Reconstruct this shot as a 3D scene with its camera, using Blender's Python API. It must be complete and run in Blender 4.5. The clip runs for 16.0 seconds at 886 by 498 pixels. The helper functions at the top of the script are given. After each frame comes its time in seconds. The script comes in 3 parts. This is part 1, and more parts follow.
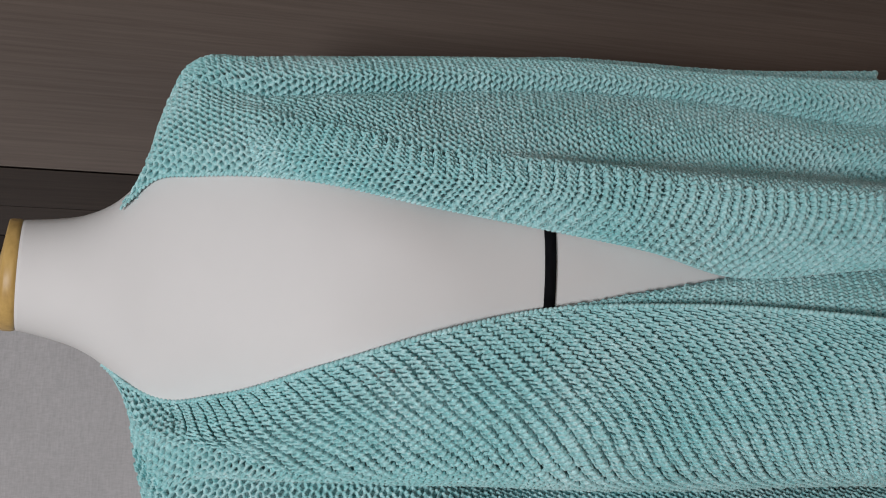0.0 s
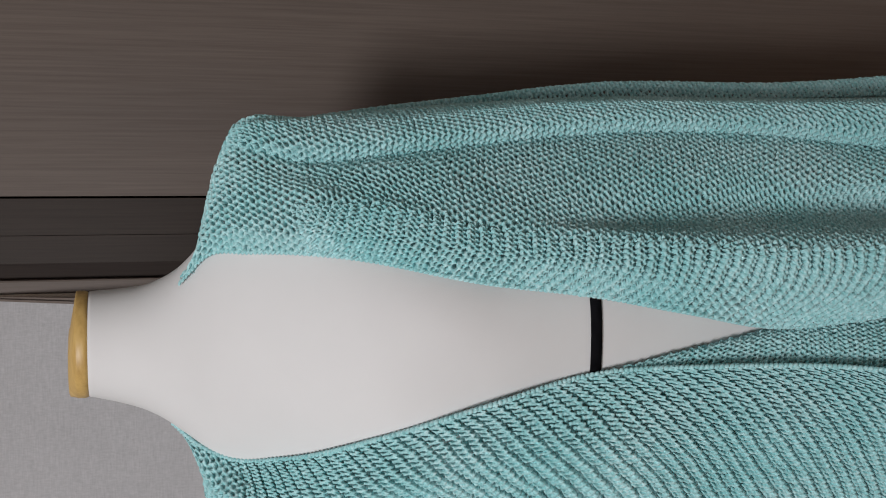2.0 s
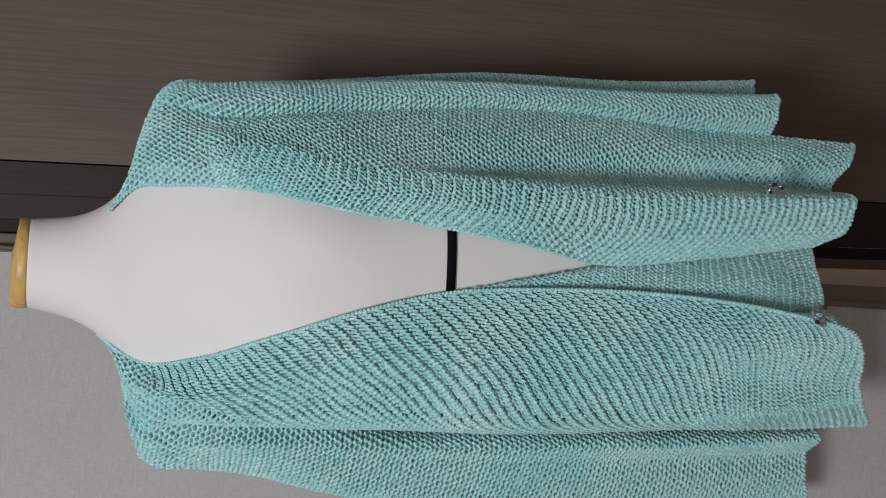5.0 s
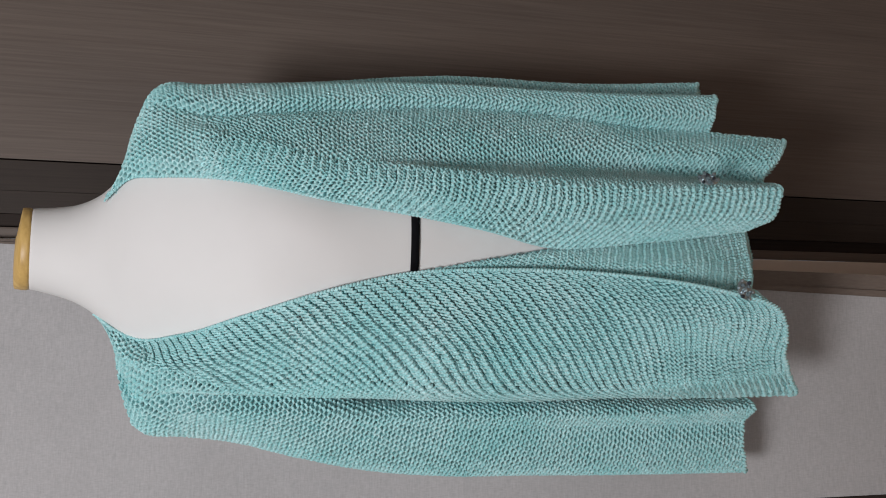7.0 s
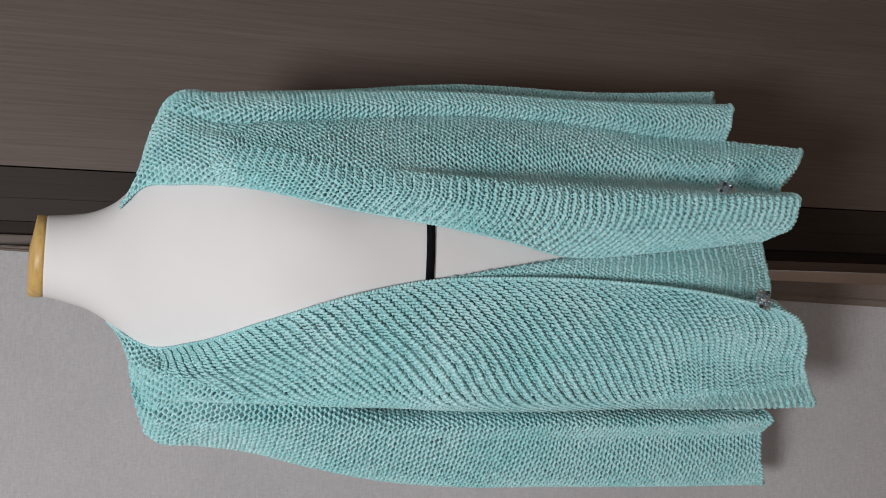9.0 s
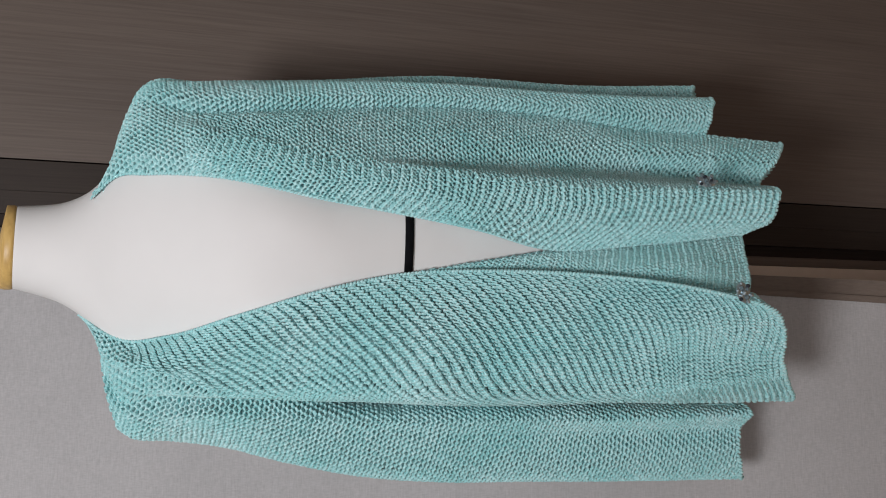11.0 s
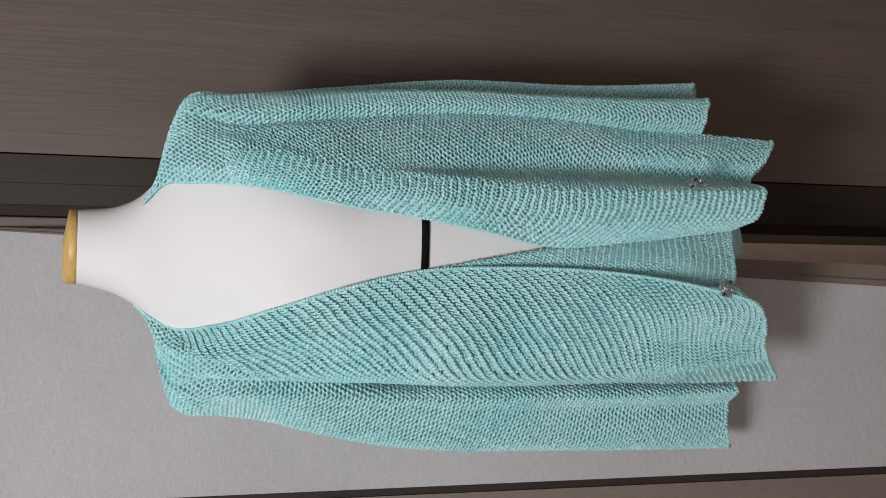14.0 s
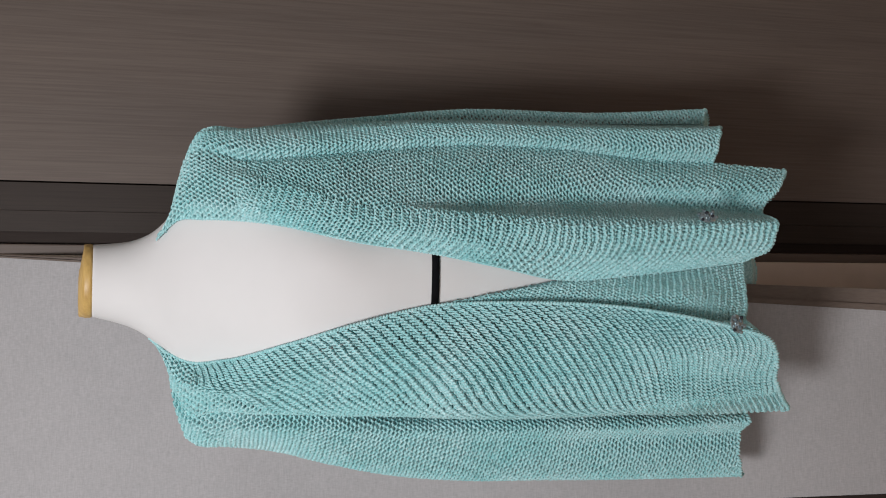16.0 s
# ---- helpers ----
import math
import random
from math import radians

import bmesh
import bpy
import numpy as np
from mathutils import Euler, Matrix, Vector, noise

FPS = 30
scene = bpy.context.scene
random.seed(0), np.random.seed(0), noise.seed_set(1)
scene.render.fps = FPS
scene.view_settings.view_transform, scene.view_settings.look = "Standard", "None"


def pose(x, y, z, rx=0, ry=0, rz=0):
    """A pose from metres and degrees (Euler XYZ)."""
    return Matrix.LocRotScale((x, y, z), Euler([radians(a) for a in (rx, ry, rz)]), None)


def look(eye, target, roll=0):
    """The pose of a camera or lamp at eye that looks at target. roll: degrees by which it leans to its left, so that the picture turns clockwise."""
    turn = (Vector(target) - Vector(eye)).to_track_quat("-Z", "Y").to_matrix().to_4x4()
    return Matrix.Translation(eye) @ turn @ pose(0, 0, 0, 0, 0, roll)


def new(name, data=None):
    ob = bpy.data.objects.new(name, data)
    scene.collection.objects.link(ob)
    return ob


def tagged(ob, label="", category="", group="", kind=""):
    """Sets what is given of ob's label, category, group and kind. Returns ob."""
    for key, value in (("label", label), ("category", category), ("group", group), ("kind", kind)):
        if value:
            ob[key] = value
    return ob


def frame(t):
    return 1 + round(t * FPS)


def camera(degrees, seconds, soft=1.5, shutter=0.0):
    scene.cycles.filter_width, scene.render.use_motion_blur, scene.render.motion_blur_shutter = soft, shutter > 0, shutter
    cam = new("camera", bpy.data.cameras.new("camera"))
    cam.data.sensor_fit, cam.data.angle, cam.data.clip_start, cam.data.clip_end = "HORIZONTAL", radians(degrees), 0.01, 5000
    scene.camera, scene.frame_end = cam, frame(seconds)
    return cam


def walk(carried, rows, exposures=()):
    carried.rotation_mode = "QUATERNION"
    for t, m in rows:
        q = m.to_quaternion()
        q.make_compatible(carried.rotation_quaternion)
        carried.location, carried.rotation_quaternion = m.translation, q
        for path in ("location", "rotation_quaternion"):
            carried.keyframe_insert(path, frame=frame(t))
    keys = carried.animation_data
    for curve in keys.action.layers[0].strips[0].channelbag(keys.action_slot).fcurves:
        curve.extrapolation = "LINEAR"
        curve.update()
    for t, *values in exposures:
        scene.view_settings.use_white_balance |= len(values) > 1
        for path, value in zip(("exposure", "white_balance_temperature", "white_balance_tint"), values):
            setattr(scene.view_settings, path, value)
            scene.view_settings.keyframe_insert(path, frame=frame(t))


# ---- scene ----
cam = camera(56.8, 16.0, soft=1.0)
ROWS = [
    (0, (0.1023, 0.0505, 1.1479), (0.1544, 1.0250, 0.9296), -87.39),
    (0.5, (0.1743, 0.0775, 1.1513), (0.1801, 1.0548, 0.9397), -87.96),
    (1, (0.2371, 0.0526, 1.1461), (0.2006, 1.0322, 0.9483), -87.98),
    (1.5, (0.2834, 0.0420, 1.1440), (0.2173, 1.0196, 0.9444), -88.65),
    (2, (0.2855, 0.0362, 1.1653), (0.2064, 1.0174, 0.9890), -90.87),
    (2.5, (0.2539, 0.0208, 1.1287), (0.1637, 0.9985, 0.9394), -89.34),
    (3, (0.2461, -0.0053, 1.1000), (0.1388, 0.9679, 0.8967), -89.14),
    (3.5, (0.2377, -0.0160, 1.0911), (0.1275, 0.9544, 0.8763), -89.44),
    (4, (0.2002, -0.0421, 1.1098), (0.1032, 0.9293, 0.8928), -89.15),
    (4.5, (0.1552, -0.1073, 1.1213), (0.1015, 0.8691, 0.9119), -88.48),
    (5, (0.1603, -0.1810, 1.1042), (0.1442, 0.7936, 0.8809), -88.27),
    (5.2, (0.1561, -0.2087, 1.0981), (0.1481, 0.7650, 0.8700), -88.00),
    (7.3, (0.1253, -0.3008, 1.0916), (0.1233, 0.6717, 0.8587), -88.43),
    (7.5, (0.1255, -0.3012, 1.0931), (0.1247, 0.6725, 0.8650), -88.38),
    (8, (0.1259, -0.2934, 1.1052), (0.1342, 0.6810, 0.8802), -88.12),
    (10.5, (0.1132, -0.2852, 1.0983), (0.1246, 0.6877, 0.8674), -87.79),
    (11, (0.1131, -0.2774, 1.0962), (0.1226, 0.6913, 0.8480), -87.87),
    (11.5, (0.1123, -0.2744, 1.0972), (0.1187, 0.6963, 0.8569), -87.66),
    (12, (0.1236, -0.2886, 1.1033), (0.1302, 0.6829, 0.8663), -87.67),
    (12.5, (0.1247, -0.3121, 1.0968), (0.1288, 0.6613, 0.8679), -87.82),
    (13, (0.1330, -0.3206, 1.1074), (0.1365, 0.6525, 0.8770), -88.00),
    (13.5, (0.1745, -0.3611, 1.1139), (0.1698, 0.6138, 0.8913), -87.97),
    (14, (0.1977, -0.4081, 1.1094), (0.1387, 0.5661, 0.8915), -88.99),
    (14.5, (0.1917, -0.3891, 1.1068), (0.0538, 0.5798, 0.9016), -89.79),
    (15, (0.2049, -0.3807, 1.1019), (0.0555, 0.5870, 0.8990), -89.51),
    (15.5, (0.2431, -0.3933, 1.0994), (0.1327, 0.5807, 0.9017), -89.19),
    (16, (0.2625, -0.4119, 1.0983), (0.1953, 0.5664, 0.9026), -89.28),
]
EXPOSURES = [(0.0, -0.32), (0.5, -0.26), (1.5, -0.22), (3.0, -0.22), (4.0, -0.28), (5.0, -0.22), (7.5, -0.06), (10.5, -0.04), (12.5, 0.02), (13.3, 0.03), (14.0, 0.10), (14.5, 0.05), (15.0, -0.02), (15.5, 0.0), (16.0, 0.03)]
walk(cam, [(t, look(eye, target, roll)) for t, eye, target, roll in ROWS], EXPOSURES)

# ---- light: an unseen round lamp high behind the camera, a soft fill light added farther back, and the pale room around ----
world = bpy.data.worlds.new("room_air")
scene.world = world
world.use_nodes = True
wn = world.node_tree.nodes
wn["Background"].inputs[0].default_value = (0.75, 0.85, 1.0, 1)
wn["Background"].inputs[1].default_value = 0.6
scene.view_settings.exposure = 0.0

lamp = bpy.data.lights.new("lamp_light", "AREA")
lamp.shape, lamp.size, lamp.energy = "DISK", 0.58, 37.5
lamp.color = (1.0, 0.980, 0.985)
lamp_light = new("lamp_light", lamp)
lamp_light.matrix_world = look((-0.37, -0.97, 2.30), (0.12, 1.0, 0.55))

# broad soft fill, added to lift the shadows; the room has no window here
fill_lamp = bpy.data.lights.new("added_fill_light", "AREA")
fill_lamp.shape, fill_lamp.size, fill_lamp.size_y, fill_lamp.energy = "RECTANGLE", 1.8, 1.3, 17
fill_lamp.color = (0.97, 0.96, 1.0)
fill_light = new("added_fill_light", fill_lamp)
fill_light.matrix_world = look((-0.2, -2.9, 2.0), (0.15, 1.0, 0.9))


# ---- materials ----
def material(name, rough=0.6, metal=0.0):
    m = bpy.data.materials.new(name)
    m.use_nodes = True
    nt = m.node_tree
    b = nt.nodes["Principled BSDF"]
    b.inputs["Roughness"].default_value = rough
    b.inputs["Metallic"].default_value = metal
    return m, nt, b


def coords(nt, scale=(1, 1, 1)):
    c = nt.nodes.new("ShaderNodeTexCoord")
    mp = nt.nodes.new("ShaderNodeMapping")
    mp.inputs["Scale"].default_value = scale
    nt.links.new(c.outputs["Object"], mp.inputs["Vector"])
    return mp.outputs["Vector"]


def noise_tex(nt, vec, scale, detail=4.0, rough=0.55):
    n = nt.nodes.new("ShaderNodeTexNoise")
    n.inputs["Scale"].default_value, n.inputs["Detail"].default_value = scale, detail
    n.inputs["Roughness"].default_value = rough
    nt.links.new(vec, n.inputs["Vector"])
    return n.outputs["Fac"]


def ramp(nt, fac, stops):
    r = nt.nodes.new("ShaderNodeValToRGB")
    e = r.color_ramp.elements
    while len(e) < len(stops):
        e.new(0.5)
    for k, (p, c) in enumerate(stops):
        e[k].position, e[k].color = p, (*c, 1)
    nt.links.new(fac, r.inputs["Fac"])
    return r.outputs["Color"]


def mix(nt, a, b, fac, mode="MIX"):
    n = nt.nodes.new("ShaderNodeMix")
    n.data_type, n.blend_type = "RGBA", mode
    if isinstance(fac, float):
        n.inputs["Factor"].default_value = fac
    else:
        nt.links.new(fac, n.inputs["Factor"])
    for sock, v in ((n.inputs["A"], a), (n.inputs["B"], b)):
        if isinstance(v, tuple):
            sock.default_value = (*v, 1)
        else:
            nt.links.new(v, sock)
    return n.outputs["Result"]


def bump(nt, b, height, strength, distance):
    n = nt.nodes.new("ShaderNodeBump")
    n.inputs["Strength"].default_value, n.inputs["Distance"].default_value = strength, distance
    nt.links.new(height, n.inputs["Height"])
    nt.links.new(n.outputs["Normal"], b.inputs["Normal"])


def yarn_material():
    m, nt, b = material("mint_cotton_yarn", 0.85)
    v = coords(nt)
    broad = ramp(nt, noise_tex(nt, v, 9.0, 3.0), [(0.3, (0.325, 0.675, 0.697)), (0.7, (0.455, 0.755, 0.780))])
    single = ramp(nt, noise_tex(nt, v, 260.0, 2.0), [(0.30, (0.66, 0.80, 0.79)), (0.5, (1.0, 1.0, 1.0)), (0.68, (1.42, 1.19, 1.18))])
    c = mix(nt, broad, single, 1.0, "MULTIPLY")
    fine = noise_tex(nt, v, 900.0, 3.0, 0.7)
    c = mix(nt, c, ramp(nt, fine, [(0.3, (0.82, 0.82, 0.82)), (0.7, (1.12, 1.12, 1.12))]), 0.7, "MULTIPLY")
    nt.links.new(c, b.inputs["Base Color"])
    b.inputs["Sheen Weight"].default_value = 0.35
    b.inputs["Specular IOR Level"].default_value = 0.2
    bump(nt, b, noise_tex(nt, v, 1400.0, 2.0), 0.4, 0.0006)
    return m


def cloth_material(name, low, high, scale, rough=0.9, strength=0.15, gloss=0.3):
    m, nt, b = material(name, rough)
    v = coords(nt)
    c = ramp(nt, noise_tex(nt, v, scale, 4.0), [(0.25, low), (0.75, high)])
    nt.links.new(c, b.inputs["Base Color"])
    bump(nt, b, noise_tex(nt, v, 1100.0, 3.0), strength, 0.0008)
    b.inputs["Specular IOR Level"].default_value = gloss
    return m


def veneer_material(name, low, high, rough=0.5, gloss=0.2):
    m, nt, b = material(name, rough)
    grain = noise_tex(nt, coords(nt, (260, 260, 5.0)), 1.0, 5.0, 0.65)
    broad = noise_tex(nt, coords(nt, (6, 6, 0.8)), 1.0, 3.0)
    c = ramp(nt, grain, [(0.25, low), (0.8, high)])
    c = mix(nt, c, ramp(nt, broad, [(0.3, (0.9, 0.9, 0.9)), (0.7, (1.1, 1.09, 1.07))]), 1.0, "MULTIPLY")
    nt.links.new(c, b.inputs["Base Color"])
    bump(nt, b, grain, 0.12, 0.0006)
    b.inputs["Specular IOR Level"].default_value = gloss
    return m


def weave_material(name, low, high):
    m, nt, b = material(name, 0.85)
    v = coords(nt)
    warp = noise_tex(nt, coords(nt, (430, 430, 60)), 1.0, 2.0)
    weft = noise_tex(nt, coords(nt, (60, 60, 430)), 1.0, 2.0)
    add = nt.nodes.new("ShaderNodeMath")
    add.operation = "ADD"
    nt.links.new(warp, add.inputs[0])
    nt.links.new(weft, add.inputs[1])
    half = nt.nodes.new("ShaderNodeMath")
    half.operation = "MULTIPLY"
    half.inputs[1].default_value = 0.5
    nt.links.new(add.outputs[0], half.inputs[0])
    c = ramp(nt, half.outputs[0], [(0.3, low), (0.7, high)])
    c = mix(nt, c, ramp(nt, noise_tex(nt, v, 3.0), [(0.3, (0.94, 0.94, 0.94)), (0.7, (1.05, 1.05, 1.05))]), 1.0, "MULTIPLY")
    nt.links.new(c, b.inputs["Base Color"])
    bump(nt, b, half.outputs[0], 0.35, 0.0012)
    b.inputs["Specular IOR Level"].default_value = 0.25
    return m


def wood_material():
    m, nt, b = material("pale_turned_wood", 0.42)
    v = coords(nt, (9, 40, 40))
    g = noise_tex(nt, v, 2.5, 5.0, 0.6)
    c = ramp(nt, g, [(0.25, (0.46, 0.28, 0.085)), (0.55, (0.62, 0.41, 0.14)), (0.8, (0.70, 0.50, 0.20))])
    nt.links.new(c, b.inputs["Base Color"])
    bump(nt, b, g, 0.1, 0.0008)
    return m


YARN = yarn_material()
LINEN = cloth_material("white_form_cloth", (0.722, 0.720, 0.723), (0.768, 0.766, 0.769), 6.0)
TAPE = cloth_material("black_tape", (0.004, 0.004, 0.005), (0.010, 0.010, 0.012), 60.0, 0.95, 0.15, 0.05)
WOOD = wood_material()
BROWN = veneer_material("brown_veneer", (0.116, 0.092, 0.080), (0.166, 0.136, 0.120))
CASING = veneer_material("brown_casing", (0.032, 0.025, 0.022), (0.050, 0.039, 0.034), 0.5, 0.12)
DARK = veneer_material("dark_brown_trim", (0.030, 0.022, 0.020), (0.046, 0.036, 0.032), 0.6, 0.08)
RAIL = veneer_material("brown_rail", (0.158, 0.128, 0.111), (0.210, 0.173, 0.152))
GREY = weave_material("grey_woven_cloth", (0.390, 0.386, 0.396), (0.505, 0.499, 0.512))
PAPER = weave_material("pale_wallpaper", (0.50, 0.48, 0.46), (0.58, 0.56, 0.54))
BEIGE = cloth_material("beige_paint", (0.70, 0.60, 0.52), (0.78, 0.68, 0.60), 14.0, 0.7)
PLASTER = cloth_material("white_plaster", (0.50, 0.48, 0.46), (0.57, 0.55, 0.53), 3.0, 0.9)
FLOORWOOD = veneer_material("floor_wood", (0.34, 0.21, 0.13), (0.46, 0.30, 0.19))
METAL, _, _b = material("dark_steel", 0.4, 1.0)
_b.inputs["Base Color"].default_value = (0.22, 0.22, 0.23, 1)
SILVER, _, _b = material("silver_metal", 0.32, 1.0)
_b.inputs["Base Color"].default_value = (0.54, 0.65, 0.71, 1)
GEM, _, _b = material("cut_glass", 0.05)
_b.inputs["Base Color"].default_value = (0.12, 0.17, 0.19, 1)
_b.inputs["Coat Weight"].default_value = 1.0
DARKGEM, _, _b = material("dark_cut_glass", 0.08)
_b.inputs["Base Color"].default_value = (0.03, 0.035, 0.045, 1)


# ---- mesh helpers ----
def link_mesh(name, verts, faces, mat, parent=None, label="", smooth=True, slots=None):
    me = bpy.data.meshes.new(name)
    me.from_pydata([tuple(map(float, v)) for v in verts], [], [tuple(map(int, f)) for f in faces])
    for q in (mat if isinstance(mat, list) else [mat]):
        me.materials.append(q)
    if slots is not None:
        me.polygons.foreach_set("material_index", slots)
    me.polygons.foreach_set("use_smooth", [smooth] * len(me.polygons))
    me.update()
    ob = new(name, me)
    if parent is not None:
        ob.parent = parent
    return tagged(ob, label)


def part(name, bm, mat, parent=None, label="", smooth=False):
    me = bpy.data.meshes.new(name)
    bmesh.ops.recalc_face_normals(bm, faces=bm.faces)
    bm.to_mesh(me)
    bm.free()
    me.materials.append(mat)
    me.polygons.foreach_set("use_smooth", [smooth] * len(me.polygons))
    ob = new(name, me)
    if parent is not None:
        ob.parent = parent
    return tagged(ob, label)


def block(x0, x1, y0, y1, z0, z1, bevel=0.0):
    bm = bmesh.new()
    bmesh.ops.create_cube(bm, size=1.0, matrix=Matrix.LocRotScale(((x0 + x1) / 2, (y0 + y1) / 2, (z0 + z1) / 2), None, (x1 - x0, y1 - y0, z1 - z0)))
    if bevel:
        bmesh.ops.bevel(bm, geom=bm.edges[:], offset=bevel, segments=2, profile=0.6, affect="EDGES")
    return bm


def prism(corners, thick, out):
    """A slab on a quad of corners, thick along -out."""
    bm = bmesh.new()
    f = [bm.verts.new(c) for c in corners]
    k = [bm.verts.new(Vector(c) - Vector(out) * thick) for c in corners]
    bm.faces.new(f)
    bm.faces.new(k[::-1])
    for i in range(4):
        bm.faces.new((f[i], k[i], k[(i + 1) % 4], f[(i + 1) % 4]))
    return bm


# ---- the room ----
WALL_Y, LOW, HIGH = 1.376, -0.52, 2.95
setting = dict(kind="structure")
# floor, ceiling, side and south walls are unseen, added so the closed room bounces light
floor = tagged(part("floor", block(-2.6, 2.6, -3.2, 1.6, LOW - 0.1, LOW), FLOORWOOD), "unseen plain brown wooden floor, added to close the room", "floor", **setting)
ceiling = tagged(part("ceiling", block(-2.6, 2.6, -3.2, 1.6, HIGH, HIGH + 0.1), PLASTER), "unseen plain white plaster ceiling, added to bounce light", "ceiling", **setting)
tagged(part("wall_north", block(-2.5, 0.11, WALL_Y + 0.02, WALL_Y + 0.12, LOW, HIGH), PAPER), "pale papered wall behind the dress form", "wall", **setting)
tagged(part("wall_north_right", block(1.3, 2.5, WALL_Y + 0.02, WALL_Y + 0.12, LOW, HIGH), PAPER), "pale papered wall beside the door", "wall", **setting)
tagged(part("wall_over_door", block(0.11, 1.3, WALL_Y + 0.02, WALL_Y + 0.12, 1.8, HIGH), PAPER), "pale papered wall over the door", "wall", **setting)
tagged(part("wall_east", block(2.5, 2.6, -3.1, 1.6, LOW, HIGH), PLASTER), "unseen plain white plaster side wall, added to bounce light", "wall", **setting)
tagged(part("wall_west", block(-2.6, -2.5, -3.1, 1.6, LOW, HIGH), PLASTER), "unseen plain white plaster side wall, added to bounce light", "wall", **setting)
tagged(part("wall_south", block(-2.6, 2.6, -3.2, -3.1, LOW, HIGH), PLASTER), "unseen plain white plaster wall behind the camera, added to bounce light", "wall", **setting)

door = tagged(new("door_1"), "flat brown wood veneer door in a dark frame", "door", **setting)
part("door_leaf", block(0.2672, 1.16, WALL_Y + 0.002, WALL_Y + 0.045, LOW + 0.008, 1.705, 0.0012), BROWN, door)
frame_ob = tagged(new("door_frame"), "stepped dark brown door frame", "door frame", **setting)
TOP = 1.8
part("flat_casing", block(0.2077, 0.2642, WALL_Y - 0.002, WALL_Y + 0.05, LOW, TOP, 0.0006), CASING, frame_ob)
part("door_stop", block(0.2077, 0.30, WALL_Y + 0.051, WALL_Y + 0.12, LOW, TOP), DARK, frame_ob)
part("inner_casing", block(0.1645, 0.2074, WALL_Y - 0.0032, WALL_Y + 0.12, LOW, TOP, 0.0006), CASING, frame_ob)
part("groove_strip", block(0.1395, 0.1642, WALL_Y + 0.014, WALL_Y + 0.12, LOW, TOP, 0.001), DARK, frame_ob)
part("outer_bead", block(0.1180, 0.1392, WALL_Y - 0.002, WALL_Y + 0.12, LOW, TOP, 0.003), BROWN, frame_ob)
part("pale_strip", block(0.050, 0.1178, WALL_Y - 0.006, WALL_Y + 0.02, LOW, TOP, 0.003), BEIGE, frame_ob, "pale beige painted edge strip")
part("far_casing", block(1.164, 1.30, WALL_Y - 0.006, WALL_Y + 0.12, LOW, TOP, 0.002), DARK, frame_ob)
part("head_casing", block(0.30, 1.164, WALL_Y - 0.004, WALL_Y + 0.12, 1.71, TOP, 0.002), DARK, frame_ob)

# the grey cloth panel, leaning back against the wall
PA, PB, PC = Vector((0.1152, 1.309, 1.40)), Vector((0.1016, 1.0756, 0.30)), Vector((-0.31, 1.12, 0.75))
P_OUT = (PB - PA).cross(PC - PA).normalized()
if P_OUT.y > 0:
    P_OUT = -P_OUT


def on_panel(x, z, lift=0.0):
    y = PA.y - (P_OUT.x * (x - PA.x) + P_OUT.z * (z - PA.z)) / P_OUT.y
    return Vector((x, y, z)) + P_OUT * lift


def edge_x(z):
    return 0.0979 + 0.0122 * z


def right_x(z):
    return 0.0615 + 0.0370 * min(z, 1.44)


def left_x(z):
    return -0.303 - 0.0705 * z


def rail_x(z):
    return -0.393 - 0.0885 * z


def lip_x(z):
    return -0.419 - 0.0915 * z


def strip(z0, z1, xa, xb, lift, thick):
    return prism([on_panel(xa(z0), z0, lift), on_panel(xb(z0), z0, lift), on_panel(xb(z1), z1, lift), on_panel(xa(z1), z1, lift)], thick, P_OUT)


panel = tagged(new("leaning_panel"), "grey cloth-covered panel with a brown side rail leaning on the wall", "panel")
Z0, Z1 = LOW + 0.012, 1.66
part("board", strip(Z0, Z1, left_x, right_x, 0.0, 0.018), GREY, panel)
part("edge_strip", strip(Z0, Z1, right_x, edge_x, -0.003, 0.015), RAIL, panel, "taupe edge strip")
part("edge_bead", strip(Z0, Z1, lambda z: right_x(z) - 0.002, lambda z: 0.75 * right_x(z) + 0.25 * edge_x(z), 0.002, 0.012), RAIL, panel)
part("side_rail", strip(Z0, Z1, rail_x, lambda z: left_x(z) - 0.0135, 0.006, 0.03), RAIL, panel)
part("rail_lip", strip(Z0, Z1, lip_x, lambda z: rail_x(z) - 0.0005, -0.002, 0.03), DARK, panel)
part("rail_bead", strip(Z0, Z1, lambda z: left_x(z) - 0.013, lambda z: left_x(z) - 0.0005, 0.001, 0.02), DARK, panel)


# ---- the dress form ----
FX, FY, TWIST = 0.0965, 0.965, radians(-6)


def spline(ts, vs, t):
    """Catmull-Rom through (ts, vs), by numpy."""
    ts, vs, t = np.asarray(ts, float), np.asarray(vs, float), np.asarray(t, float)
    k = np.clip(np.searchsorted(ts, t, side="right") - 1, 0, len(ts) - 2)
    slope = np.gradient(vs, ts, axis=0)
    h = (ts[k + 1] - ts[k])
    w = (t - ts[k]) / h
    shape = h.shape + (1,) * (vs.ndim - 1)
    h, w = h.reshape(shape), w.reshape(shape)
    return ((1 + 2 * w) * (1 - w) ** 2 * vs[k] + w * (1 - w) ** 2 * h * slope[k] + w * w * (3 - 2 * w) * vs[k + 1] + w * w * (w - 1) * h * slope[k + 1])


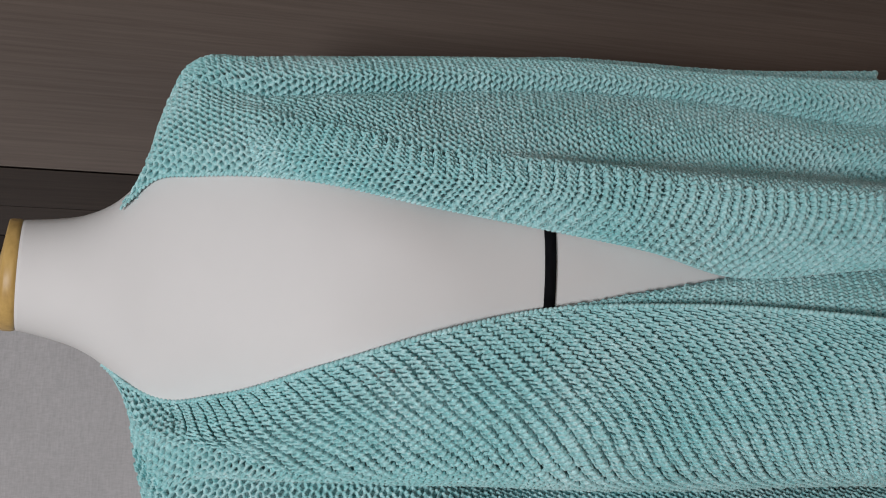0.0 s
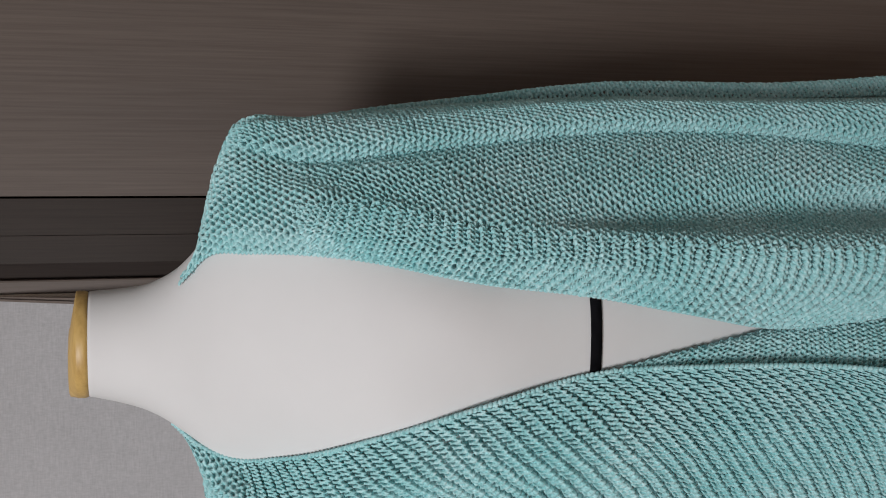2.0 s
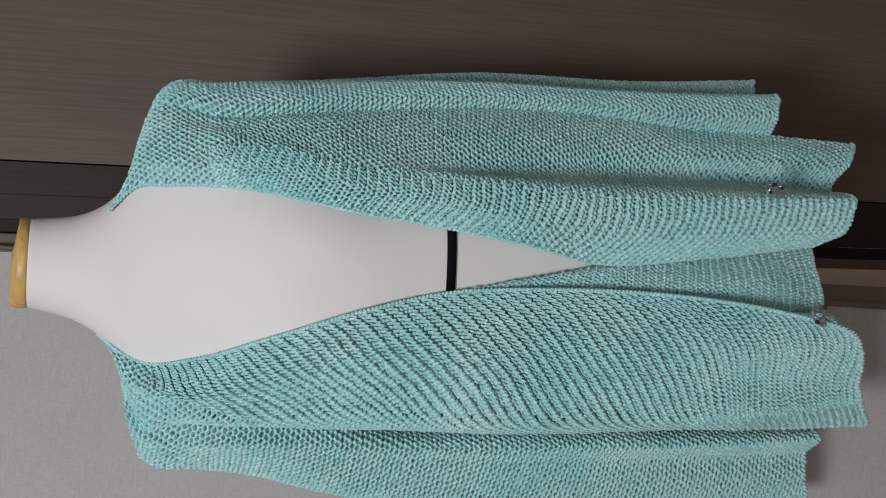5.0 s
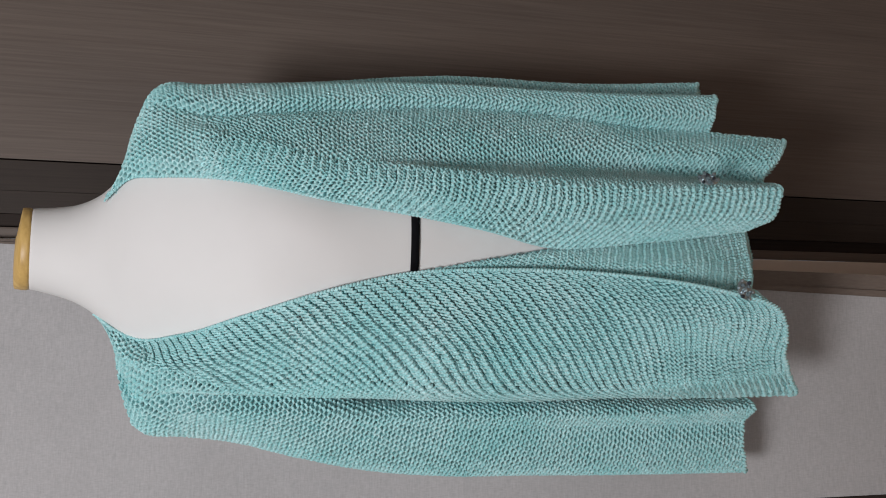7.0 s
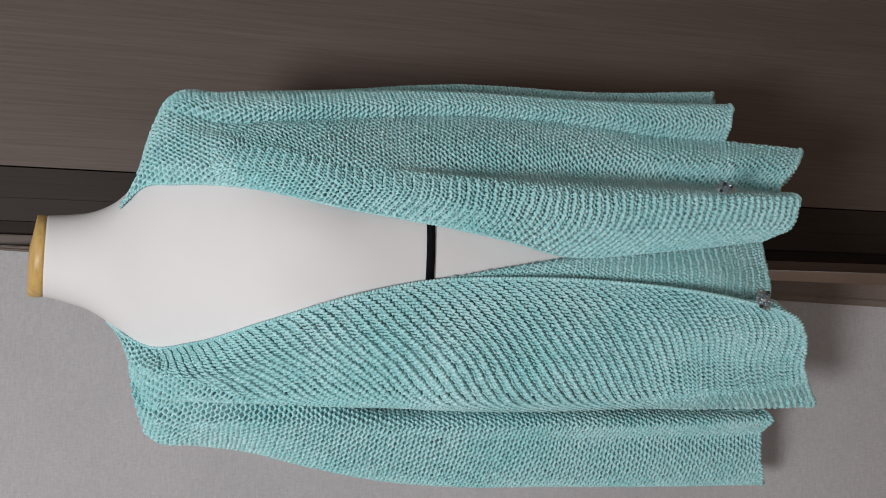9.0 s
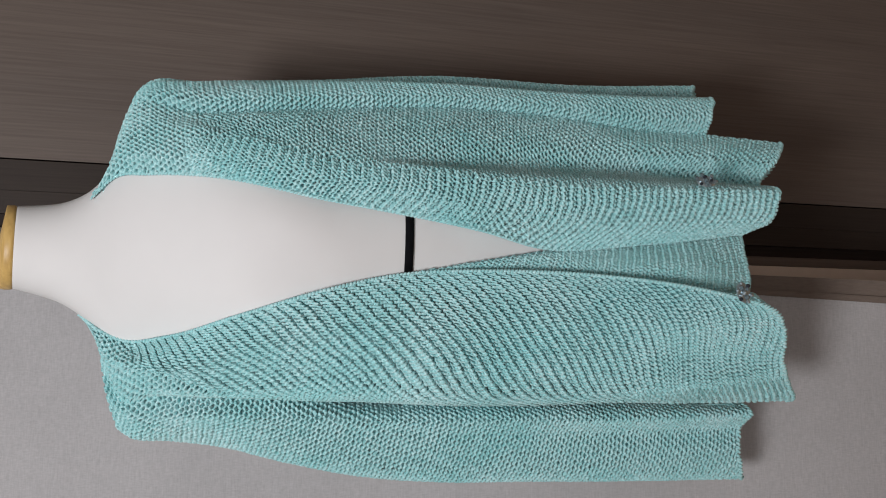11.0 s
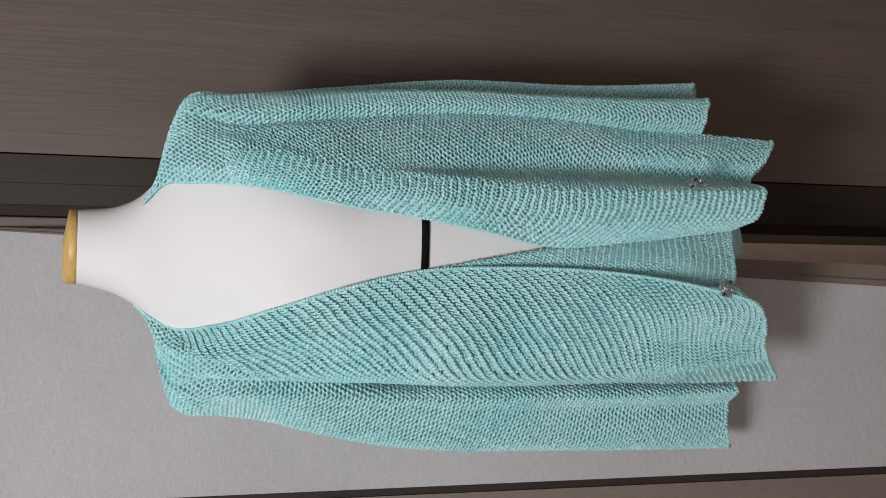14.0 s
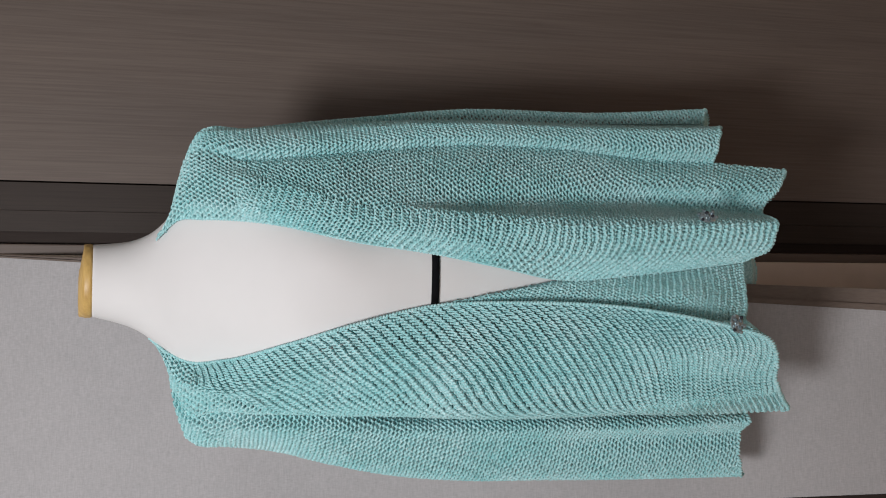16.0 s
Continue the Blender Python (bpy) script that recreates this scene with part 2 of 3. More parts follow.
def body_ring(z, n=96):
    zs = [0.50, 0.66, 0.765, 0.866, 0.98, 1.10, 1.20, 1.255, 1.285, 1.305, 1.335, 1.365, 1.394]
    wide = spline(zs, [0.165, 0.165, 0.154, 0.144, 0.158, 0.176, 0.182, 0.145, 0.108, 0.090, 0.073, 0.065, 0.060], z)
    deep = spline(zs, [0.086, 0.106, 0.115, 0.1185, 0.125, 0.112, 0.080, 0.066, 0.065, 0.064, 0.062, 0.060, 0.059], z)
    mid = spline(zs, [0.0, 0.0, 0.0, -0.004, -0.004, 0.004, 0.026, 0.036, 0.040, 0.042, 0.044, 0.046, 0.047], z)
    out = []
    for a in np.linspace(0, 2 * np.pi, n, endpoint=False):
        x, y = wide * np.cos(a), deep * np.sin(a)
        if y < 0:  # the front is flatter than a round one
            flat = 2.0 + 0.7 * np.clip((0.96 - z) / 0.12, 0, 1)
            y = -deep * (1 - np.abs(np.cos(a)) ** flat) ** (1 / flat)
        if y < 0:
            for side in (-0.078, 0.078):
                y -= 0.008 * np.exp(-((x - side) / 0.05) ** 2 - ((z - 1.02) / 0.065) ** 2)
        nod = (0.20 * y - 0.04 * x) * np.clip((z - 1.27) / 0.12, 0, 1)
        out.append((FX + 0.008 * (z - 1.3) / 0.09 * (z > 1.3) + x * np.cos(TWIST) - y * np.sin(TWIST), FY + mid + x * np.sin(TWIST) + y * np.cos(TWIST), z + nod))
    return out


def dress_form():
    verts, faces, slots = [], [], []
    zs = list(np.linspace(0.50, 1.24, 50)) + list(np.linspace(1.25, 1.3948, 30))
    n = 96
    rings = [body_ring(z, n) for z in zs]
    # rim of the cloth, then the turned wooden cap with a crown that slopes to one side
    top = np.array(rings[-1])
    c = top.mean(axis=0)
    for s, dz in ((0.995, 0.0030), (0.975, 0.0036)):
        rings.append([tuple(q) for q in c + (top - c) * s + np.array((0, 0, dz))])
    first_cap = len(rings)
    for s, dz, slip in ((0.978, 0.0038, 0), (1.0, 0.0048, 0), (1.012, 0.008, 0), (1.012, 0.0150, 0), (1.0, 0.0168, 0), (0.66, 0.0240, 0.0195), (0.62, 0.0250, 0.0195), (0.4, 0.0258, 0.019), (0.15, 0.0260, 0.019)):
        rings.append([tuple(q) for q in c + (top - c) * s + np.array((-slip, 0, dz))])
    for r in rings:
        verts += r
    for k in range(len(rings) - 1):
        for i in range(n):
            j = (i + 1) % n
            faces.append((k * n + i, k * n + j, (k + 1) * n + j, (k + 1) * n + i))
            slots.append(1 if k >= first_cap else 0)
    faces += [tuple(range(n))[::-1], tuple((len(rings) - 1) * n + i for i in range(n))]
    slots += [0, 1]
    # the wall arm that carries it, out of sight behind its back
    b0 = len(verts)
    for y in (1.02, WALL_Y + 0.02):
        verts += [(FX - 0.02, y, 1.08), (FX + 0.02, y, 1.08), (FX + 0.02, y, 1.12), (FX - 0.02, y, 1.12)]
    for f in ((0, 1, 2, 3), (7, 6, 5, 4), (0, 4, 5, 1), (1, 5, 6, 2), (2, 6, 7, 3), (3, 7, 4, 0)):
        faces.append(tuple(b0 + i for i in f))
        slots.append(2)
    ob = link_mesh("dress_form", verts, faces, [LINEN, WOOD, METAL], slots=slots)
    return tagged(ob, "white cloth dress form torso with a wooden neck cap", "dress form")


form = dress_form()


def waist_tape():
    """A narrow black tape round the waist, a little askew."""
    verts, faces, n = [], [], 96
    prof = [(-0.0062, 0.0004), (-0.0058, 0.0020), (0.0058, 0.0020), (0.0062, 0.0004)]
    for dz, lift in prof:
        lo = np.array(body_ring(0.8582 + dz, n))
        c = lo.mean(axis=0)
        d = lo - c
        d /= np.linalg.norm(d, axis=1)[:, None]
        verts += [tuple(q) for q in lo + d * (lift + 0.0012)]
    for k in range(3):
        for i in range(n):
            j = (i + 1) % n
            faces.append((k * n + i, k * n + j, (k + 1) * n + j, (k + 1) * n + i))
    return tagged(link_mesh("waist_tape", verts, faces, TAPE), "narrow black tape tied round the waist of the form", "tape")


tape = waist_tape()


# ---- the cardigan: guide curves of its folds, from the shoulder down to the hem ----
RF = [
    [(0.179, 0.954, 1.290), (0.209, 0.948, 1.259), (0.213, 0.922, 1.215), (0.210, 0.873, 1.112), (0.186, 0.837, 0.980), (0.169, 0.836, 0.861), (0.152, 0.814, 0.764), (0.130, 0.838, 0.655), (0.142, 0.828, 0.507), (0.164, 0.815, 0.346)],
    [(0.187, 0.960, 1.289), (0.233, 0.930, 1.251), (0.237, 0.890, 1.190), (0.236, 0.860, 1.098), (0.216, 0.830, 0.967), (0.202, 0.806, 0.858), (0.176, 0.808, 0.668), (0.175, 0.803, 0.521), (0.189, 0.800, 0.307)],
    [(0.189, 0.959, 1.282), (0.256, 0.945, 1.252), (0.263, 0.900, 1.176), (0.260, 0.870, 1.076), (0.236, 0.838, 0.951), (0.230, 0.812, 0.841), (0.218, 0.797, 0.673), (0.219, 0.793, 0.528), (0.227, 0.790, 0.305)],
    [(0.194, 0.960, 1.277), (0.278, 0.955, 1.246), (0.282, 0.915, 1.171), (0.274, 0.885, 1.059), (0.258, 0.860, 0.941), (0.252, 0.858, 0.830), (0.257, 0.876, 0.639), (0.257, 0.888, 0.474), (0.248, 0.870, 0.285)],
    [(0.205, 1.010, 1.280), (0.301, 0.970, 1.242), (0.295, 0.935, 1.164), (0.298, 0.910, 1.059), (0.288, 0.895, 0.936), (0.292, 0.890, 0.809), (0.290, 0.893, 0.638), (0.287, 0.882, 0.484), (0.279, 0.860, 0.267)],
    [(0.219, 1.015, 1.277), (0.326, 0.990, 1.236), (0.308, 0.955, 1.158), (0.315, 0.940, 1.059), (0.331, 0.950, 0.929), (0.345, 0.958, 0.792), (0.344, 0.950, 0.617), (0.327, 0.928, 0.461), (0.312, 0.885, 0.234)],
    [(0.224, 1.020, 1.276), (0.331, 0.995, 1.235), (0.316, 0.975, 1.155), (0.325, 0.965, 1.058), (0.344, 0.975, 0.926), (0.357, 0.982, 0.787), (0.356, 0.974, 0.609), (0.339, 0.950, 0.450), (0.320, 0.900, 0.225)],
    [(0.224, 1.030, 1.277), (0.321, 1.010, 1.236), (0.302, 0.990, 1.154), (0.309, 0.985, 1.056), (0.321, 0.995, 0.923), (0.332, 1.000, 0.781), (0.329, 0.990, 0.602), (0.315, 0.965, 0.442), (0.285, 0.915, 0.228)],
    [(0.189, 1.042, 1.277), (0.286, 1.022, 1.236), (0.267, 1.002, 1.154), (0.274, 0.997, 1.056), (0.286, 1.007, 0.923), (0.297, 1.012, 0.781), (0.294, 1.002, 0.602), (0.280, 0.977, 0.442), (0.244, 0.925, 0.262)],
]
RS = [
    [(0.223, 1.005, 1.277), (0.317, 0.985, 1.238), (0.306, 0.962, 1.154), (0.313, 0.960, 1.058), (0.328, 0.965, 0.927), (0.341, 0.967, 0.790), (0.339, 0.960, 0.613), (0.325, 0.942, 0.453), (0.325, 0.928, 0.348)],
    [(0.241, 1.010, 1.270), (0.331, 0.990, 1.237), (0.324, 0.945, 1.154), (0.330, 0.930, 1.060), (0.346, 0.940, 0.931), (0.357, 0.942, 0.797), (0.356, 0.935, 0.623), (0.345, 0.915, 0.468), (0.349, 0.902, 0.355)],
    [(0.290, 1.015, 1.254), (0.346, 1.000, 1.235), (0.347, 0.965, 1.155), (0.354, 0.950, 1.060), (0.368, 0.955, 0.930), (0.377, 0.955, 0.794), (0.378, 0.950, 0.619), (0.374, 0.922, 0.467), (0.374, 0.908, 0.348)],
    [(0.343, 1.020, 1.241), (0.354, 1.016, 1.229), (0.360, 0.990, 1.156), (0.367, 0.980, 1.059), (0.378, 0.975, 0.928), (0.385, 0.970, 0.791), (0.386, 0.965, 0.613), (0.387, 0.942, 0.456), (0.391, 0.928, 0.337)],
    [(0.346, 1.040, 1.237), (0.353, 1.040, 1.227), (0.363, 1.030, 1.158), (0.375, 1.030, 1.057), (0.387, 1.030, 0.920), (0.395, 1.030, 0.777), (0.395, 1.020, 0.592), (0.397, 1.010, 0.421), (0.400, 1.000, 0.296)],
]
BK = [
    [(0.339, 1.045, 1.205), (0.356, 1.045, 1.101), (0.374, 1.045, 0.965), (0.389, 1.045, 0.792), (0.399, 1.035, 0.518), (0.407, 1.025, 0.315)],
    [(0.356, 1.050, 1.206), (0.374, 1.055, 1.102), (0.393, 1.060, 0.963), (0.414, 1.060, 0.789), (0.420, 1.050, 0.512), (0.435, 1.040, 0.307)],
    [(0.351, 1.080, 1.191), (0.370, 1.090, 1.101), (0.388, 1.090, 0.960), (0.411, 1.090, 0.782), (0.416, 1.080, 0.498), (0.431, 1.070, 0.286)],
    [(0.248, 1.100, 1.178), (0.254, 1.110, 1.096), (0.263, 1.110, 0.953), (0.272, 1.100, 0.775), (0.290, 1.100, 0.484), (0.302, 1.090, 0.263)],
    [(0.109, 1.110, 1.137), (0.112, 1.120, 1.062), (0.116, 1.120, 0.947), (0.123, 1.110, 0.767), (0.133, 1.110, 0.475), (0.155, 1.110, 0.146)],
    [(-0.109, 1.060, 1.127), (-0.120, 1.070, 1.055), (-0.121, 1.070, 0.943), (-0.120, 1.060, 0.770), (-0.122, 1.060, 0.488), (-0.110, 1.050, 0.213)],
]
LF = [
    [(0.011, 1.000, 1.307), (-0.007, 0.981, 1.281), (-0.021, 0.966, 1.247), (-0.012, 0.922, 1.183), (0.023, 0.859, 1.090), (0.062, 0.827, 0.977), (0.088, 0.836, 0.860), (0.096, 0.812, 0.736), (0.093, 0.784, 0.573), (0.080, 0.737, 0.464), (0.064, 0.715, 0.389)],
    [(0.005, 0.996, 1.301), (-0.016, 0.974, 1.278), (-0.032, 0.952, 1.251), (-0.027, 0.902, 1.190), (0.005, 0.848, 1.088), (0.043, 0.818, 0.971), (0.066, 0.817, 0.851), (0.073, 0.802, 0.723), (0.069, 0.774, 0.557), (0.059, 0.736, 0.442), (0.052, 0.721, 0.358)],
    [(-0.003, 0.990, 1.293), (-0.043, 0.945, 1.259), (-0.045, 0.905, 1.231), (-0.041, 0.870, 1.163), (-0.013, 0.835, 1.073), (0.018, 0.810, 0.961), (0.036, 0.800, 0.853), (0.042, 0.795, 0.740), (0.040, 0.775, 0.575), (0.033, 0.745, 0.457), (0.034, 0.730, 0.335)],
    [(-0.022, 0.980, 1.282), (-0.066, 0.935, 1.251), (-0.064, 0.900, 1.220), (-0.064, 0.865, 1.146), (-0.048, 0.840, 1.057), (-0.033, 0.815, 0.943), (-0.019, 0.800, 0.835), (-0.018, 0.800, 0.720), (-0.017, 0.785, 0.568), (-0.019, 0.776, 0.436), (-0.021, 0.762, 0.310)],
    [(-0.042, 0.970, 1.274), (-0.091, 0.940, 1.245), (-0.084, 0.900, 1.209), (-0.081, 0.867, 1.135), (-0.078, 0.848, 1.048), (-0.077, 0.830, 0.932), (-0.079, 0.820, 0.820), (-0.079, 0.815, 0.704), (-0.074, 0.803, 0.558), (-0.063, 0.784, 0.430), (-0.048, 0.779, 0.290)],
    [(-0.063, 0.970, 1.270), (-0.103, 0.940, 1.240), (-0.088, 0.900, 1.201), (-0.086, 0.870, 1.123), (-0.087, 0.860, 1.039), (-0.090, 0.852, 0.924), (-0.093, 0.838, 0.807), (-0.093, 0.830, 0.689), (-0.089, 0.820, 0.549), (-0.087, 0.812, 0.412), (-0.084, 0.815, 0.251)],
    [(-0.068, 0.985, 1.270), (-0.112, 0.948, 1.240), (-0.098, 0.932, 1.202), (-0.095, 0.915, 1.122), (-0.097, 0.915, 1.035), (-0.101, 0.915, 0.915), (-0.107, 0.910, 0.789), (-0.104, 0.890, 0.667), (-0.099, 0.870, 0.524), (-0.094, 0.850, 0.389), (-0.092, 0.840, 0.236)],
]
LU = [
    [(0.085, 0.832, 0.861), (0.093, 0.822, 0.733), (0.088, 0.797, 0.566), (0.076, 0.760, 0.450), (0.060, 0.745, 0.383)],
    [(0.087, 0.834, 0.858), (0.102, 0.828, 0.728), (0.108, 0.810, 0.561), (0.106, 0.785, 0.437), (0.090, 0.772, 0.365)],
    [(0.088, 0.835, 0.855), (0.114, 0.836, 0.704), (0.129, 0.832, 0.537), (0.136, 0.822, 0.425), (0.130, 0.815, 0.343)],
    [(0.089, 0.835, 0.853), (0.128, 0.852, 0.648), (0.156, 0.868, 0.505), (0.171, 0.862, 0.402), (0.172, 0.857, 0.326)],
]
LS = [
    [(-0.060, 0.974, 1.272), (-0.088, 0.938, 1.243), (-0.082, 0.918, 1.206), (-0.084, 0.898, 1.126), (-0.088, 0.905, 1.036), (-0.101, 0.942, 0.910), (-0.101, 0.922, 0.787), (-0.101, 0.905, 0.663), (-0.099, 0.912, 0.511), (-0.100, 0.925, 0.290)],
    [(-0.093, 0.960, 1.264), (-0.117, 0.935, 1.238), (-0.122, 0.915, 1.193), (-0.118, 0.895, 1.115), (-0.120, 0.895, 1.029), (-0.124, 0.892, 0.918), (-0.125, 0.880, 0.797), (-0.125, 0.868, 0.676), (-0.127, 0.866, 0.525), (-0.122, 0.864, 0.288)],
    [(-0.111, 0.955, 1.258), (-0.128, 0.938, 1.236), (-0.131, 0.920, 1.189), (-0.131, 0.906, 1.111), (-0.138, 0.903, 1.028), (-0.146, 0.900, 0.915), (-0.149, 0.890, 0.793), (-0.150, 0.884, 0.670), (-0.152, 0.891, 0.518), (-0.150, 0.898, 0.286)],
    [(-0.129, 0.950, 1.251), (-0.139, 0.940, 1.233), (-0.140, 0.925, 1.185), (-0.144, 0.918, 1.107), (-0.155, 0.912, 1.026), (-0.168, 0.908, 0.913), (-0.174, 0.900, 0.789), (-0.175, 0.893, 0.665), (-0.178, 0.892, 0.511), (-0.178, 0.892, 0.289)],
    [(-0.146, 0.955, 1.244), (-0.158, 0.955, 1.227), (-0.164, 0.960, 1.179), (-0.174, 0.960, 1.105), (-0.194, 0.950, 1.022), (-0.217, 0.942, 0.906), (-0.228, 0.932, 0.779), (-0.228, 0.920, 0.653), (-0.230, 0.910, 0.500), (-0.233, 0.907, 0.273)],
    [(-0.148, 0.985, 1.243), (-0.160, 0.990, 1.225), (-0.168, 1.000, 1.178), (-0.180, 1.000, 1.102), (-0.202, 1.000, 1.014), (-0.228, 0.995, 0.898), (-0.238, 0.985, 0.765), (-0.239, 0.970, 0.634), (-0.238, 0.955, 0.479), (-0.240, 0.945, 0.250)],
]


class Sheet:
    """A cloth surface lofted through guide curves; u runs across it, v from the shoulder to the hem."""

    def __init__(self, guides, nu=90, nv=260, ref=0.5):
        rows = []
        v = np.linspace(0, 1, nv)
        for g in guides:
            p = np.array(g, float)
            arc = np.concatenate(([0], np.cumsum(np.linalg.norm(np.diff(p, axis=0), axis=1))))
            rows.append(spline(arc / arc[-1], p, v))
        rows = np.array(rows)
        across = np.linalg.norm(np.diff(rows, axis=0), axis=2).mean(axis=1)
        uk = np.concatenate(([0], np.cumsum(across)))
        self.uk = uk / uk[-1]
        u = np.linspace(0, 1, nu)
        self.p = spline(uk / uk[-1], rows, u)
        self.nu, self.nv = nu, nv
        # the hem is never quite straight
        k = np.linspace(0, uk[-1], nu)
        wave = 0.0008 * np.sin(k / 0.0012 + np.sin(k / 0.004)) + 0.0012 * np.sin(k / 0.0083 + 1.0) + 0.0005 * np.sin(k / 0.0031 + 2.0)
        ease = np.clip((v - (1 - 0.02)) / 0.02, 0, 1)
        self.p = self.p + np.array((0, 0, 1.0)) * (wave[:, None] * ease[None])[:, :, None]
        du, dv = np.gradient(self.p, axis=0), np.gradient(self.p, axis=1)
        n = np.cross(du, dv)
        n /= np.linalg.norm(n, axis=2)[:, :, None] + 1e-9
        mid = n[int(nu * ref), nv // 2]
        n = n * (-1 if mid[1] > 0 else 1)
        for j in [*range(nv // 2 - 1, -1, -1), *range(nv // 2 + 1, nv)]:
            k = j + 1 if j < nv // 2 else j - 1
            n[:, j] *= np.where((n[:, j] * n[:, k]).sum(1) < 0, -1, 1)[:, None]
        top = max(2, int(0.085 * nv))
        if ref == 0.5:
            n[:, :top] = n[:, top:top + 1]
        self.n = n
        step = np.linalg.norm(np.diff(self.p, axis=0), axis=2)
        self.d = np.concatenate((np.zeros((1, nv)), np.cumsum(step, axis=0)))
        step = np.linalg.norm(np.diff(self.p, axis=1), axis=2)
        self.s = np.concatenate((np.zeros((nu, 1)), np.cumsum(step, axis=1)), axis=1).mean(axis=0)

    def at(self, grid, iu, iv):
        a, b = np.clip(iu, 0, self.nu - 1.001), np.clip(iv, 0, self.nv - 1.001)
        i, j = a.astype(int), b.astype(int)
        fa, fb = (a - i)[:, None], (b - j)[:, None]
        return grid[i, j] * (1 - fa) * (1 - fb) + grid[i + 1, j] * fa * (1 - fb) + grid[i, j + 1] * (1 - fa) * fb + grid[i + 1, j + 1] * fa * fb

    def cloth(self, name, parent, depth=0.024, thick=0.003):
        """The close inner face of the knit, under the raised stitches."""
        nu, nv = self.nu, self.nv
        near = np.minimum(np.minimum(self.d, self.d[-1][None] - self.d), np.minimum(self.s, self.s[-1] - self.s)[None])
        dip = (0.0035 + (depth - 0.0035) * np.clip((near - 0.002) / 0.018, 0, 1))[:, :, None]
        front, back = self.p - self.n * dip, self.p - self.n * (dip + thick)
        verts = np.concatenate((front.reshape(-1, 3), back.reshape(-1, 3)))
        i, j = np.meshgrid(np.arange(nu - 1), np.arange(nv - 1), indexing="ij")
        a = (i * nv + j).ravel()
        quads = np.stack((a, a + nv, a + nv + 1, a + 1), 1)
        o = nu * nv
        faces = [*quads, *(quads[:, ::-1] + o)]
        ring = [k * nv for k in range(nu)] + [(nu - 1) * nv + k for k in range(1, nv)] + [k * nv + nv - 1 for k in range(nu - 2, -1, -1)] + [k for k in range(nv - 2, 0, -1)]
        for k in range(len(ring)):
            q, r = ring[k], ring[(k + 1) % len(ring)]
            faces.append((q, r, r + o, q + o))
        return link_mesh(name, verts, faces, YARN, parent)


# one stitch: a short plump bent piece of yarn, along x, bulging to z
SIDES, RINGS = 5, 5


def stitch_shape():
    t = np.linspace(-1, 1, RINGS)
    r = np.array([0.30, 0.86, 1.0, 0.86, 0.30])
    a = np.linspace(0, 2 * np.pi, SIDES, endpoint=False)
    v = np.zeros((RINGS, SIDES, 3))
    v[:, :, 0] = t[:, None]
    v[:, :, 1] = r[:, None] * np.cos(a)
    v[:, :, 2] = r[:, None] * np.sin(a) - 0.9 * (t ** 2)[:, None]
    f = []
    for k in range(RINGS - 1):
        for i in range(SIDES):
            j = (i + 1) % SIDES
            f.append((k * SIDES + i, k * SIDES + j, (k + 1) * SIDES + j, (k + 1) * SIDES + i))
    return v.reshape(-1, 3), np.array(f)


STITCH_V, STITCH_F = stitch_shape()


def fast_mesh(name, verts, quads, mat, parent):
    me = bpy.data.meshes.new(name)
    me.vertices.add(len(verts))
    me.vertices.foreach_set("co", verts.astype(np.float32).ravel())
    me.loops.add(quads.size)
    me.loops.foreach_set("vertex_index", quads.astype(np.int32).ravel())
    me.polygons.add(len(quads))
    me.polygons.foreach_set("loop_start", np.arange(0, quads.size, 4, dtype=np.int32))
    me.materials.append(mat)
    me.update(calc_edges=True)
    me.polygons.foreach_set("use_smooth", np.ones(len(quads), dtype=bool))
    ob = new(name, me)
    ob.parent = parent
    return ob


def smooth(x, lo, hi):
    t = np.clip((x - lo) / (hi - lo), 0, 1)
    return t * t * (3 - 2 * t)


def wrap(x):
    return x - np.round(x)


def loose(d, s, seed, size=1.0):
    """Hand-made unevenness: the rows wander a little."""
    a = np.random.default_rng(seed).uniform(0, 6.28, 8)
    bend = 0.0008 * np.sin(s / 0.0047 + a[0] + 1.5 * np.sin(d / 0.0071 + a[1])) + 0.0016 * np.sin(s / 0.023 + a[2] + 2 * np.sin(d / 0.031 + a[3]))
    slip = 0.0006 * np.sin(d / 0.0043 + a[4] + 1.7 * np.sin(s / 0.0113 + a[5])) + 0.0016 * np.sin(d / 0.027 + a[6] + 2 * np.sin(s / 0.053 + a[7]))
    return d + size * bend, s + size * slip


def thread(x, half):
    """Height of a round thread of half-width half, x metres off its middle, and how far x lies outside it."""
    return half * np.sqrt(np.clip(1 - (x / half) ** 2, 0, 1)), np.abs(x) - half


